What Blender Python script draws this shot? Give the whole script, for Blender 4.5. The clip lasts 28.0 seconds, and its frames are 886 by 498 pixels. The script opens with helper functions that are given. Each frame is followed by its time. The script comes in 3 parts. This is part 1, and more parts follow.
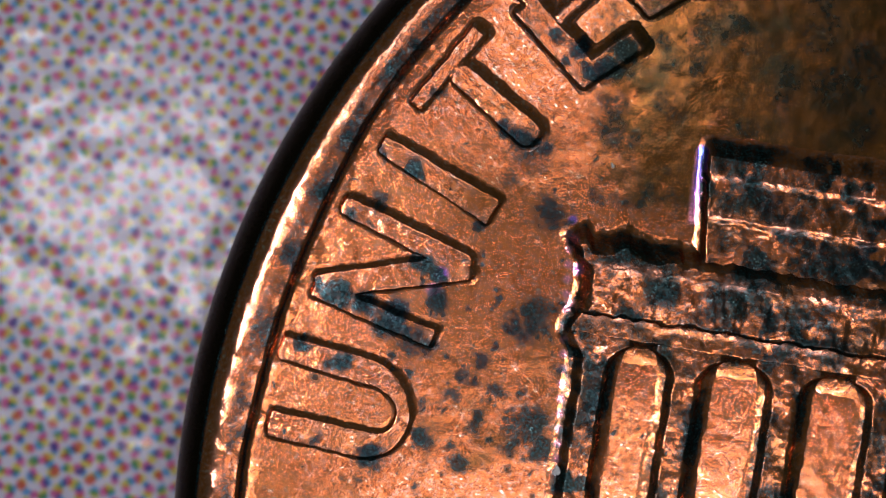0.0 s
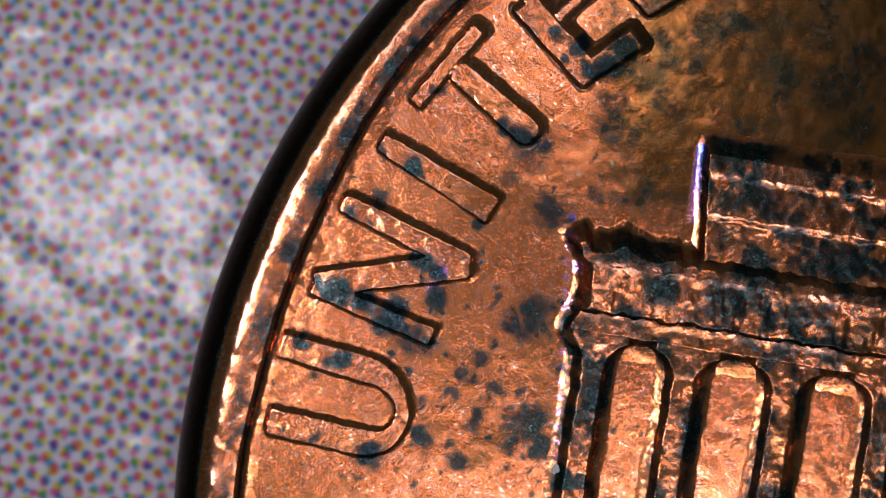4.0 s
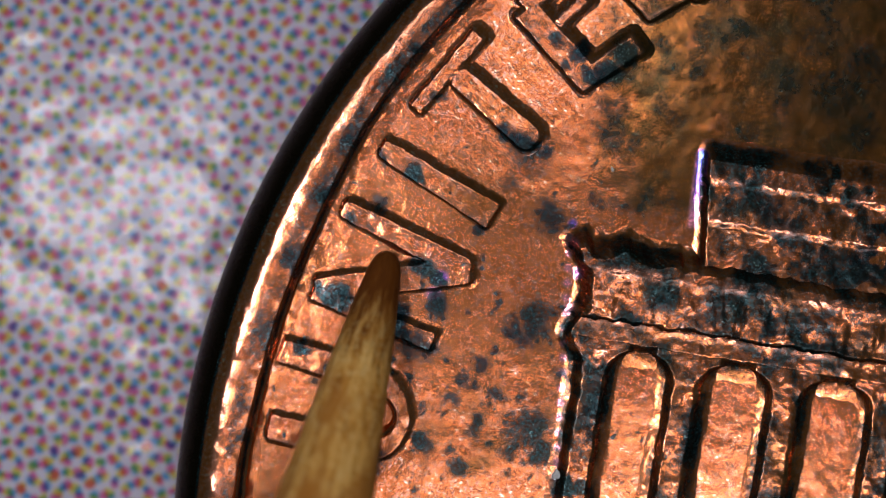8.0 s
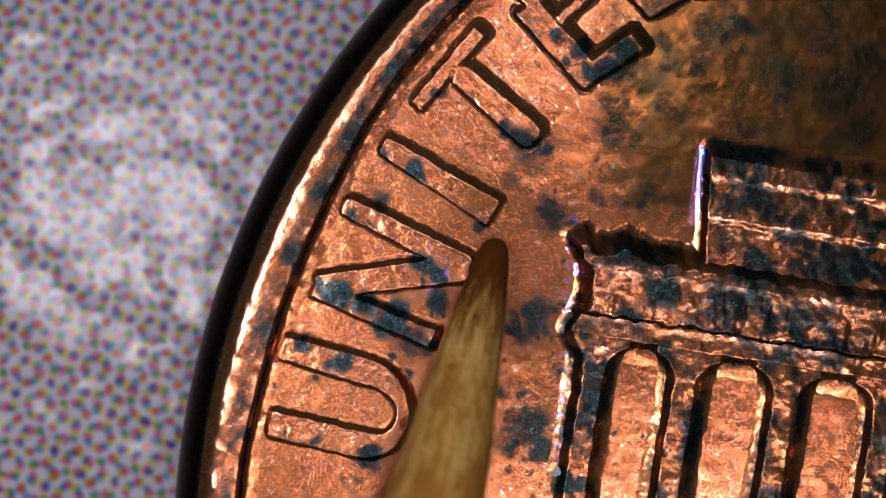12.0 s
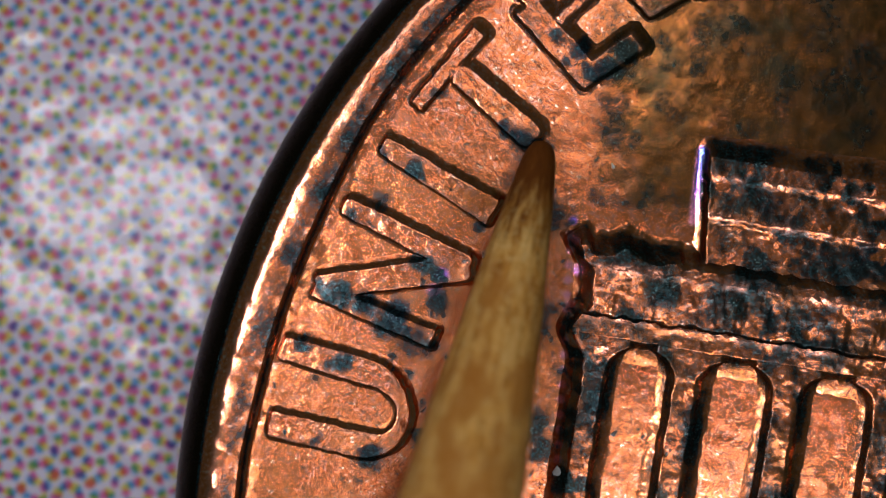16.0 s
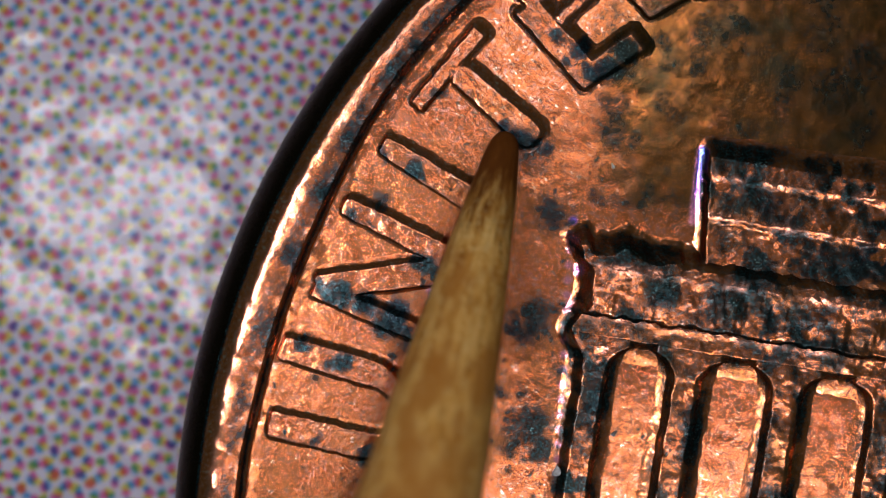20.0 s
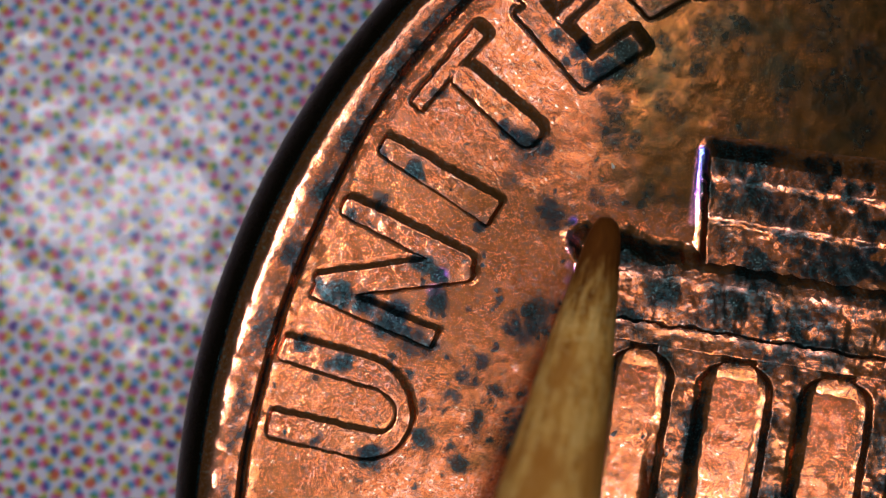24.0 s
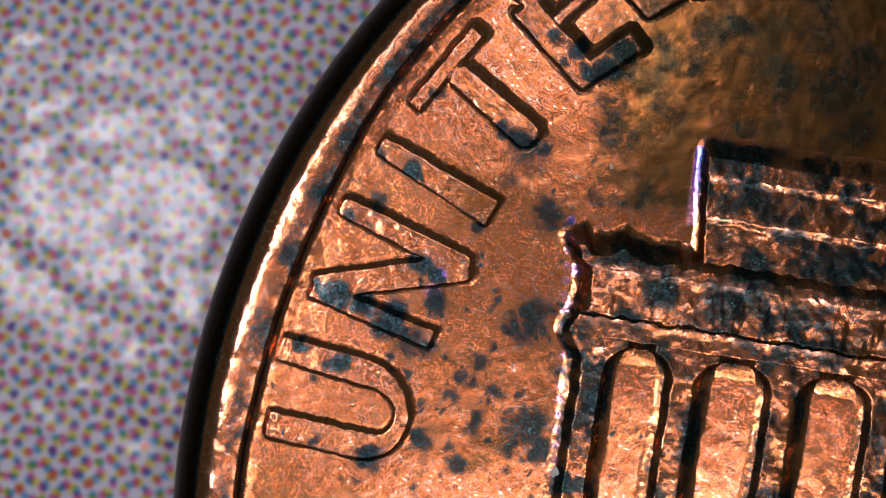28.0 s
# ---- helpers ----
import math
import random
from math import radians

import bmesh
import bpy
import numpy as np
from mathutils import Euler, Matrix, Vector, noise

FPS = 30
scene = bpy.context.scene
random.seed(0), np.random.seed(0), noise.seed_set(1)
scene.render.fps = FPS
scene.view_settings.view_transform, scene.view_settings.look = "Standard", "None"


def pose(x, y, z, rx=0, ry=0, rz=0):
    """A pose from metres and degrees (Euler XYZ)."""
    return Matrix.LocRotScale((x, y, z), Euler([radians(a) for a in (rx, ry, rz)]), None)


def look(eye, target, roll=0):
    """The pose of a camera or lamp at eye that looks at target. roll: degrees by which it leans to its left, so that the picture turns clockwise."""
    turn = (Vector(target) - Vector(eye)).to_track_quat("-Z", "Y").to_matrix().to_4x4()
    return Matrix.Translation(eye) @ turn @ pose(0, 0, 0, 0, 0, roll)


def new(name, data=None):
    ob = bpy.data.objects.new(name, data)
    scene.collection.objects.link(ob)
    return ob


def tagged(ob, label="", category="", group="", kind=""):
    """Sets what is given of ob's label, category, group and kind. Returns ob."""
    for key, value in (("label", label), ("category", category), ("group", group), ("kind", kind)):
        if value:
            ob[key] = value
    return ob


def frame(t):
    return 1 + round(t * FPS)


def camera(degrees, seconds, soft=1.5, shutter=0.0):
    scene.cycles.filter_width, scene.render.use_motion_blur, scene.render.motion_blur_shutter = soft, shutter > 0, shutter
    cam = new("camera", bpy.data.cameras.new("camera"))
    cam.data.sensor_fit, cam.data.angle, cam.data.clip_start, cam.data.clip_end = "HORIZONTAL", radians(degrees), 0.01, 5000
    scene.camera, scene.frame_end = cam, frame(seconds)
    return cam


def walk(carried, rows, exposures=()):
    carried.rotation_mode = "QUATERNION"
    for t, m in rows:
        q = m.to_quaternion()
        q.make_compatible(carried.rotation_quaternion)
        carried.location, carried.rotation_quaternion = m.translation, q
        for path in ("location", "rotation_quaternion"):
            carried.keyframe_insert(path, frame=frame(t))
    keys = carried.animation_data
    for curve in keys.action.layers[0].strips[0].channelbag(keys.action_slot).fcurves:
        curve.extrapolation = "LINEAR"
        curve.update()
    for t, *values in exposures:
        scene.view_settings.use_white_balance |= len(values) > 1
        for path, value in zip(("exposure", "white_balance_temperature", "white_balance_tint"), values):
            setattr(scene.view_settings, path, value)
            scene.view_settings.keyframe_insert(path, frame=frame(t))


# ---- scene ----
# A microscope looks straight down at a copper coin on printed paper. Plan in millimetres, MM turns them into metres.
MM = 0.001
EYE_Z = 29.24                      # the lens above the paper
COIN = (6.50, -3.476)              # the coin's centre on the paper
FIELD = 1.36                       # height of the coin's flat field above the paper
R_COIN = 9.525

cam = camera(20.0, 28.0, soft=1.05, shutter=0.5)
# a microscope is sharp in one thin layer only: the coin's field and letters
cam.data.dof.use_dof = True
cam.data.dof.focus_distance = (EYE_Z - FIELD - 0.05) * MM
cam.data.dof.aperture_fstop = 82.0


def straight_down(x, y):
    return pose(x * MM, y * MM, EYE_Z * MM)


walk(cam, [(t, straight_down(x, y)) for t, x, y in (
    (0.0, 0.0, 0.0), (0.3, 0.008, -0.026), (0.5, 0.010, -0.030), (3.5, 0.010, -0.030), (4.5, 0.004, -0.008),
    (5.5, 0.0, 0.017), (6.0, 0.0, 0.026), (6.5, 0.0, 0.032), (7.0, 0.0, 0.040), (7.5, 0.002, 0.043), (8.0, 0.002, 0.047),
    (8.5, 0.0, 0.046), (9.0, 0.0, 0.043), (14.5, 0.0, 0.043), (21.5, 0.0, 0.043), (25.6, 0.0, 0.043),
    (26.0, 0.010, -0.002), (26.4, 0.022, -0.028), (27.5, 0.022, -0.028), (27.8, 0.022, 0.030), (28.0, 0.021, 0.046))],
     exposures=[(0.0, 0.0), (25.4, 0.0), (26.2, 0.06), (28.0, 0.06)])

# ---- light: the lamps round the microscope's lens, the strongest towards the coin's rim ----
world = bpy.data.worlds.new("dim_room")
world.use_nodes = True
world.node_tree.nodes["Background"].inputs[0].default_value = (0.7, 1.0, 0.9, 1)
world.node_tree.nodes["Background"].inputs[1].default_value = 0.058
scene.world = world


def lens_lamp(name, x, y, z, size, watts, tint, spread=180):
    data = bpy.data.lights.new(name, "AREA")
    data.shape, data.size, data.energy, data.color = "DISK", size * MM, watts, tint
    data.spread = radians(spread)
    ob = new(name, data)
    ob.matrix_world = look((x * MM, y * MM, z * MM), (-1.0 * MM, 0, 0))
    return ob


lens_lamp("lens_lamp_side", -7.4, 0.9, 27.0, 4.0, 0.00033, (1.0, 0.94, 0.98), 90)
lens_lamp("lens_lamp_low", 0.6, -6.8, 27.0, 4.5, 0.00018, (1.0, 0.94, 0.98))
lens_lamp("lens_lamp_far", 6.0, -8.0, 27.0, 4.5, 0.00050, (1.0, 0.94, 0.98))
lens_lamp("lens_lamp_rear", -6.0, 8.0, 27.0, 4.5, 0.00026, (1.0, 0.94, 0.98))
lens_lamp("lens_lamp_top", 3.0, 5.5, 27.0, 4.5, 0.00019, (1.0, 0.94, 0.98))


# ---- materials ----
def nodes_of(name):
    m = bpy.data.materials.new(name)
    m.use_nodes = True
    nt = m.node_tree
    return m, nt, nt.nodes["Principled BSDF"]


def add(nt, kind, **values):
    n = nt.nodes.new(kind)
    for key, v in values.items():
        n.inputs[key.replace("_", " ")].default_value = v
    return n


def link(nt, a, b):
    nt.links.new(a, b)


def ramp(nt, source, stops):
    n = nt.nodes.new("ShaderNodeValToRGB")
    e = n.color_ramp.elements
    while len(e) < len(stops):
        e.new(0.5)
    for el, (p, c) in zip(e, stops):
        el.position = p
        el.color = (*c, 1) if len(c) == 3 else c
    link(nt, source, n.inputs[0])
    return n.outputs[0]


def math_node(nt, op, a, b=None, clamp=False):
    n = nt.nodes.new("ShaderNodeMath")
    n.operation, n.use_clamp = op, clamp
    for i, v in enumerate((a, b)):
        if v is None:
            continue
        if isinstance(v, (int, float)):
            n.inputs[i].default_value = v
        else:
            link(nt, v, n.inputs[i])
    return n.outputs[0]


def mix_color(nt, fac, a, b, blend="MIX"):
    n = nt.nodes.new("ShaderNodeMix")
    n.data_type, n.blend_type = "RGBA", blend
    for i, v in ((0, fac), (6, a), (7, b)):
        if isinstance(v, (int, float)):
            n.inputs[i].default_value = v
        elif isinstance(v, tuple):
            n.inputs[i].default_value = (*v, 1)
        else:
            link(nt, v, n.inputs[i])
    return n.outputs[2]


def noise_tex(nt, coord, scale, detail=3.0, rough=0.55, distort=0.0):
    n = add(nt, "ShaderNodeTexNoise", Scale=scale, Detail=detail, Roughness=rough, Distortion=distort)
    link(nt, coord, n.inputs["Vector"])
    return n.outputs["Fac"]


def attribute(nt, name):
    n = nt.nodes.new("ShaderNodeAttribute")
    n.attribute_name = name
    return n


def vector_math(nt, op, a, b):
    n = nt.nodes.new("ShaderNodeVectorMath")
    n.operation = op
    link(nt, a, n.inputs[0])
    if isinstance(b, tuple):
        n.inputs[1].default_value = b
    elif op == "SCALE":
        link(nt, b, n.inputs["Scale"])
    else:
        link(nt, b, n.inputs[1])
    return n.outputs[0]


def swing(nt, source, amount):
    """A noise of mean 0.5 turned into plus or minus."""
    return math_node(nt, "MULTIPLY", math_node(nt, "SUBTRACT", source, 0.5), amount)


def copper_material():
    m, nt, p = nodes_of("struck_copper")
    p.distribution = "GGX"
    co = nt.nodes.new("ShaderNodeTexCoord").outputs["Object"]
    oxide_shade_at, tone, worn, sheen_tint = (attribute(nt, n).outputs["Fac"] for n in ("tarnish", "toning", "polish", "sheen_tint"))
    flow = attribute(nt, "flow").outputs["Vector"]
    fine = noise_tex(nt, co, 62000, 1.5, 0.6)
    dust = noise_tex(nt, co, 30000, 2.0, 0.6)
    grain = noise_tex(nt, co, 15000, 2.5, 0.6)
    patch = noise_tex(nt, co, 4200, 5.0, 0.6, 0.6)
    broad = noise_tex(nt, co, 1100, 3.0)
    mixed = math_node(nt, "ADD", math_node(nt, "MULTIPLY", grain, 0.45), math_node(nt, "MULTIPLY", dust, 0.55))
    fresh = ramp(nt, mixed, [(0.30, (0.58, 0.145, 0.040)), (0.5, (0.80, 0.240, 0.094)), (0.68, (0.97, 0.46, 0.38))])
    fresh = mix_color(nt, ramp(nt, broad, [(0.40, (0, 0, 0)), (0.7, (0.6, 0.6, 0.6))]), fresh, (0.78, 0.265, 0.085))
    fresh = mix_color(nt, ramp(nt, patch, [(0.54, (0, 0, 0)), (0.72, (0.35, 0.35, 0.35))]), fresh, (0.40, 0.120, 0.034))
    # brown toning, then oxide: blue-grey to black, with a soft, ragged edge
    brown = ramp(nt, math_node(nt, "ADD", tone, math_node(nt, "ADD", swing(nt, patch, 0.6), swing(nt, grain, 0.3))),
                 [(0.10, (0, 0, 0)), (0.75, (0.95, 0.95, 0.95))])
    toned = ramp(nt, math_node(nt, "ADD", noise_tex(nt, co, 2300, 4.0, 0.65), math_node(nt, "ADD", swing(nt, dust, 0.35), swing(nt, fine, 0.25))),
                 [(0.34, (0.095, 0.076, 0.034)), (0.50, (0.245, 0.106, 0.029)), (0.66, (0.37, 0.138, 0.034))])
    fresh = mix_color(nt, brown, fresh, toned)
    # few grains get a pale colour that paints their glints
    v = add(nt, "ShaderNodeTexVoronoi", Scale=50)
    link(nt, vector_math(nt, "MULTIPLY", flow, (1.0, 0.55, 1.0)), v.inputs["Vector"])
    lot = nt.nodes.new("ShaderNodeSeparateColor")
    link(nt, v.outputs["Color"], lot.inputs[0])
    sparkle = ramp(nt, lot.outputs[0], [(0.945, (0, 0, 0)), (0.965, (1, 1, 1))])
    sparkle = math_node(nt, "MULTIPLY", sparkle, math_node(nt, "MULTIPLY", math_node(nt, "SUBTRACT", 1.0, brown), ramp(nt, patch, [(0.44, (1, 1, 1)), (0.60, (0.1, 0.1, 0.1))])))
    fresh = mix_color(nt, math_node(nt, "MULTIPLY", sparkle, 0.65), fresh, (1.0, 0.74, 0.64))
    # thin oxide and painted wall highlights in blue, violet and rose
    sheen = ramp(nt, sheen_tint, [(0.10, (0.95, 0.42, 0.42)), (0.40, (0.95, 0.36, 0.62)), (0.65, (0.42, 0.20, 0.90)), (0.95, (0.10, 0.22, 0.90))])
    fresh = mix_color(nt, ramp(nt, math_node(nt, "ADD", sheen_tint, swing(nt, dust, 0.15)), [(0.08, (0, 0, 0)), (0.35, (0.9, 0.9, 0.9))]), fresh, sheen)
    edge = math_node(nt, "ADD", oxide_shade_at, math_node(nt, "ADD", swing(nt, patch, 0.9), math_node(nt, "ADD", swing(nt, grain, 0.55), swing(nt, dust, 0.45))))
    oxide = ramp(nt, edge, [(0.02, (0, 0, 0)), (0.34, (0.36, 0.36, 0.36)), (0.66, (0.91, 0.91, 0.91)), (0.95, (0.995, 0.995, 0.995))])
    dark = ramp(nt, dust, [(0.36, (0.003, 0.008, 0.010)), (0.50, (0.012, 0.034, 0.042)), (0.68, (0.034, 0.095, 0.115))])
    # glints painted into the oxide as pale teal specks
    glint = math_node(nt, "MULTIPLY", ramp(nt, noise_tex(nt, co, 40000, 1.0), [(0.56, (0, 0, 0)), (0.74, (0.9, 0.9, 0.9))]), ramp(nt, noise_tex(nt, co, 6500, 2.0), [(0.52, (0.05, 0.05, 0.05)), (0.68, (1, 1, 1))]))
    dark = mix_color(nt, glint, dark, (0.22, 0.42, 0.48))
    dark = mix_color(nt, ramp(nt, broad, [(0.46, (0, 0, 0)), (0.64, (0.5, 0.5, 0.5))]), dark, (0.008, 0.020, 0.040))
    dark = mix_color(nt, ramp(nt, patch, [(0.54, (0, 0, 0)), (0.72, (0.3, 0.3, 0.3))]), dark, (0.050, 0.034, 0.014))
    dark = mix_color(nt, math_node(nt, "MULTIPLY", brown, 0.75), dark, mix_color(nt, glint, (0.012, 0.017, 0.009), (0.16, 0.26, 0.19)))
    # shade painted on the coin's rounded edge: nearly black
    dark = mix_color(nt, ramp(nt, math_node(nt, "MULTIPLY", oxide_shade_at, 0.5), [(0.55, (0, 0, 0)), (0.62, (1, 1, 1))]), dark, (0.013, 0.009, 0.0035))
    # worn crests take a pale copper that also paints their highlights
    bare = mix_color(nt, dust, (0.72, 0.24, 0.14), (0.98, 0.56, 0.46))
    rub_shine = mix_color(nt, math_node(nt, "MULTIPLY", worn, 0.75), mix_color(nt, oxide, fresh, dark), bare)
    link(nt, rub_shine, p.inputs["Base Color"])
    link(nt, math_node(nt, "SUBTRACT", 1.0, math_node(nt, "MULTIPLY", oxide, 0.10)), p.inputs["Metallic"])
    rough = math_node(nt, "ADD", 0.132, math_node(nt, "MULTIPLY", patch, 0.13))
    rough = math_node(nt, "ADD", rough, math_node(nt, "MULTIPLY", oxide, 0.08))
    rough = math_node(nt, "MULTIPLY", rough, math_node(nt, "SUBTRACT", 1.0, math_node(nt, "MULTIPLY", worn, 0.35)))
    link(nt, math_node(nt, "MULTIPLY", rough, math_node(nt, "SUBTRACT", 1.0, math_node(nt, "MULTIPLY", sparkle, 0.22))), p.inputs["Roughness"])
    b = add(nt, "ShaderNodeBump", Distance=0.0000024)
    link(nt, math_node(nt, "SUBTRACT", 1.0, math_node(nt, "MULTIPLY", brown, 0.4)), b.inputs["Strength"])
    link(nt, math_node(nt, "ADD", math_node(nt, "MULTIPLY", fine, 0.5), math_node(nt, "MULTIPLY", grain, 0.22)), b.inputs["Height"])
    # crystal grains: every one leans its own way and glints on its own, less so under brown toning
    lean = b.outputs[0]
    clear = math_node(nt, "SUBTRACT", 1.0, math_node(nt, "MULTIPLY", brown, 0.45))
    clear = math_node(nt, "MULTIPLY", clear, ramp(nt, noise_tex(nt, co, 2600, 3.0), [(0.36, (0.40, 0.40, 0.40)), (0.64, (1, 1, 1))]))
    for where, size, amount in ((co, 68000, 0.14), (co, 30000, 0.05), (vector_math(nt, "MULTIPLY", flow, (1.0, 0.45, 1.0)), 60, 0.030)):
        v = add(nt, "ShaderNodeTexNoise", Scale=size, Detail=1.0)
        link(nt, where, v.inputs["Vector"])
        c = vector_math(nt, "SCALE", vector_math(nt, "SUBTRACT", v.outputs["Color"], (0.5, 0.5, 0.5)), math_node(nt, "MULTIPLY", clear, amount))
        lean = vector_math(nt, "ADD", lean, c)
    unit = nt.nodes.new("ShaderNodeVectorMath")
    unit.operation = "NORMALIZE"
    link(nt, lean, unit.inputs[0])
    link(nt, unit.outputs[0], p.inputs["Normal"])
    return m


def paper_material():
    m, nt, p = nodes_of("halftone_print")
    co = nt.nodes.new("ShaderNodeTexCoord").outputs["Object"]
    tone = noise_tex(nt, co, 350, 3.0)
    speck = noise_tex(nt, co, 11000, 2.0)
    color = ramp(nt, noise_tex(nt, co, 2600, 4.0), [(0.3, (0.70, 0.66, 0.85)), (0.7, (0.84, 0.795, 0.97))])
    pitch = 0.000191
    for ink, turn, size in (((0.96, 0.86, 0.09), 72, 0.31), ((0.91, 0.15, 0.44), 42, 0.315), ((0.09, 0.47, 0.82), 12, 0.285)):
        # each ink has crept on the paper in its own way
        own = nt.nodes.new("ShaderNodeVectorMath")
        own.operation = "ADD"
        link(nt, co, own.inputs[0])
        own.inputs[1].default_value = (0.01 * turn, 0.0, 0.0)
        wob = add(nt, "ShaderNodeTexNoise", Scale=4500.0, Detail=2.0)
        link(nt, own.outputs[0], wob.inputs["Vector"])
        shift = nt.nodes.new("ShaderNodeVectorMath")
        shift.operation = "MULTIPLY_ADD"
        link(nt, wob.outputs["Color"], shift.inputs[0])
        shift.inputs[1].default_value = (0.00010, 0.00010, 0)
        link(nt, co, shift.inputs[2])
        mp = nt.nodes.new("ShaderNodeMapping")
        mp.inputs["Rotation"].default_value = (0, 0, radians(turn))
        mp.inputs["Scale"].default_value = (1 / pitch, 1 / pitch, 0)
        link(nt, shift.outputs[0], mp.inputs["Vector"])
        fr = nt.nodes.new("ShaderNodeVectorMath")
        fr.operation = "FRACTION"
        link(nt, mp.outputs[0], fr.inputs[0])
        ce = nt.nodes.new("ShaderNodeVectorMath")
        ce.operation = "SUBTRACT"
        link(nt, fr.outputs[0], ce.inputs[0])
        ce.inputs[1].default_value = (0.5, 0.5, 0)
        ln = nt.nodes.new("ShaderNodeVectorMath")
        ln.operation = "LENGTH"
        link(nt, ce.outputs[0], ln.inputs[0])
        d = math_node(nt, "ADD", ln.outputs["Value"], math_node(nt, "MULTIPLY", math_node(nt, "SUBTRACT", speck, 0.5), 0.28))
        d = math_node(nt, "ADD", d, math_node(nt, "MULTIPLY", math_node(nt, "SUBTRACT", tone, 0.5), 0.2))
        dot = ramp(nt, d, [(size - 0.12, (0.93, 0.93, 0.93)), (size + 0.09, (0, 0, 0))])
        color = mix_color(nt, dot, color, ink, "MULTIPLY")
    link(nt, color, p.inputs["Base Color"])
    p.inputs["Roughness"].default_value = 0.30
    p.inputs["Specular IOR Level"].default_value = 0.2
    p.inputs["Coat Weight"].default_value = 0.33
    p.inputs["Coat Roughness"].default_value = 0.145
    b = add(nt, "ShaderNodeBump", Strength=1.0, Distance=0.000040)
    link(nt, noise_tex(nt, co, 1700, 1.5, 0.4), b.inputs["Height"])
    link(nt, b.outputs[0], p.inputs["Normal"])
    link(nt, b.outputs[0], p.inputs["Coat Normal"])
    return m


def wood_material():
    m, nt, p = nodes_of("birch_wood")
    co = nt.nodes.new("ShaderNodeTexCoord").outputs["Object"]
    mp = nt.nodes.new("ShaderNodeMapping")
    mp.inputs["Scale"].default_value = (1, 1, 0.42)
    link(nt, co, mp.inputs["Vector"])
    along = nt.nodes.new("ShaderNodeMapping")
    along.inputs["Scale"].default_value = (1, 1, 0.13)
    link(nt, co, along.inputs["Vector"])
    fibre = noise_tex(nt, along.outputs[0], 13000, 5.0, 0.65, 0.3)
    blotch = noise_tex(nt, mp.outputs[0], 2200, 3.0)
    speck = noise_tex(nt, co, 7000, 2.0)
    c = ramp(nt, fibre, [(0.34, (0.36, 0.135, 0.022)), (0.48, (0.74, 0.340, 0.062)), (0.64, (0.94, 0.56, 0.17))])
    c = mix_color(nt, ramp(nt, blotch, [(0.46, (0, 0, 0)), (0.68, (0.65, 0.65, 0.65))]), c, (0.87, 0.47, 0.115))
    c = mix_color(nt, ramp(nt, speck, [(0.24, (0.6, 0.6, 0.6)), (0.32, (0, 0, 0))]), c, (0.24, 0.11, 0.02))
    c = mix_color(nt, ramp(nt, noise_tex(nt, co, 16000, 2.0), [(0.50, (0, 0, 0)), (0.64, (0.65, 0.65, 0.65))]), c, (0.95, 0.64, 0.25))
    c = mix_color(nt, ramp(nt, noise_tex(nt, mp.outputs[0], 2400, 2.5, 0.6), [(0.48, (0, 0, 0)), (0.60, (0.75, 0.75, 0.75))]), c, (0.50, 0.18, 0.026))
    # the tip is soaked brown, fading out along the pick
    sep = nt.nodes.new("ShaderNodeSeparateXYZ")
    link(nt, co, sep.inputs[0])
    z = math_node(nt, "ADD", math_node(nt, "MULTIPLY", sep.outputs["Z"], 1000.0), math_node(nt, "ADD", swing(nt, blotch, 0.9), swing(nt, fibre, 1.3)))
    soaked = ramp(nt, math_node(nt, "MULTIPLY", z, 0.5), [(0.30, (1, 1, 1)), (0.78, (0, 0, 0))])
    c = mix_color(nt, soaked, c, mix_color(nt, fibre, (0.07, 0.018, 0.003), (0.26, 0.080, 0.012)))
    link(nt, c, p.inputs["Base Color"])
    p.inputs["Roughness"].default_value = 0.6
    p.inputs["Specular IOR Level"].default_value = 0.12
    b = add(nt, "ShaderNodeBump", Strength=1.0, Distance=0.00002)
    link(nt, fibre, b.inputs["Height"])
    link(nt, b.outputs[0], p.inputs["Normal"])
    return m


def plain_material(name, color, rough):
    m, nt, p = nodes_of(name)
    co = nt.nodes.new("ShaderNodeTexCoord").outputs["Object"]
    c = ramp(nt, noise_tex(nt, co, 30000, 3.0), [(0.3, tuple(v * 0.7 for v in color)), (0.7, color)])
    link(nt, c, p.inputs["Base Color"])
    p.inputs["Roughness"].default_value = rough
    return m


COPPER = copper_material()
PAPER = paper_material()
WOOD = wood_material()
LINT = plain_material("white_lint", (0.90, 0.90, 0.93), 0.5)


# ---- shape helpers, in millimetres ----
def lattice(x, y, seed):
    """Smooth random values from 0 to 1, one lump per unit."""
    xi, yi = np.floor(x).astype(np.int64), np.floor(y).astype(np.int64)
    fx, fy = x - xi, y - yi
    fx, fy = fx * fx * (3 - 2 * fx), fy * fy * (3 - 2 * fy)

    def cell(i, j):
        h = (i * 374761393 + j * 668265263 + seed * 1442695041) & 0xFFFFFFFF
        h = ((h ^ (h >> 13)) * 1274126177) & 0xFFFFFFFF
        return ((h ^ (h >> 16)) & 0xFFFF) / 65535.0
    return ((cell(xi, yi) * (1 - fx) + cell(xi + 1, yi) * fx) * (1 - fy)
            + (cell(xi, yi + 1) * (1 - fx) + cell(xi + 1, yi + 1) * fx) * fy)


def lumps(x, y, seed, size):
    return (0.55 * lattice(x / size, y / size, seed) + 0.3 * lattice(2.1 * x / size, 2.1 * y / size, seed + 1)
            + 0.15 * lattice(4.3 * x / size, 4.3 * y / size, seed + 2))


def smooth(t):
    t = np.clip(t, 0, 1)
    return t * t * (3 - 2 * t)


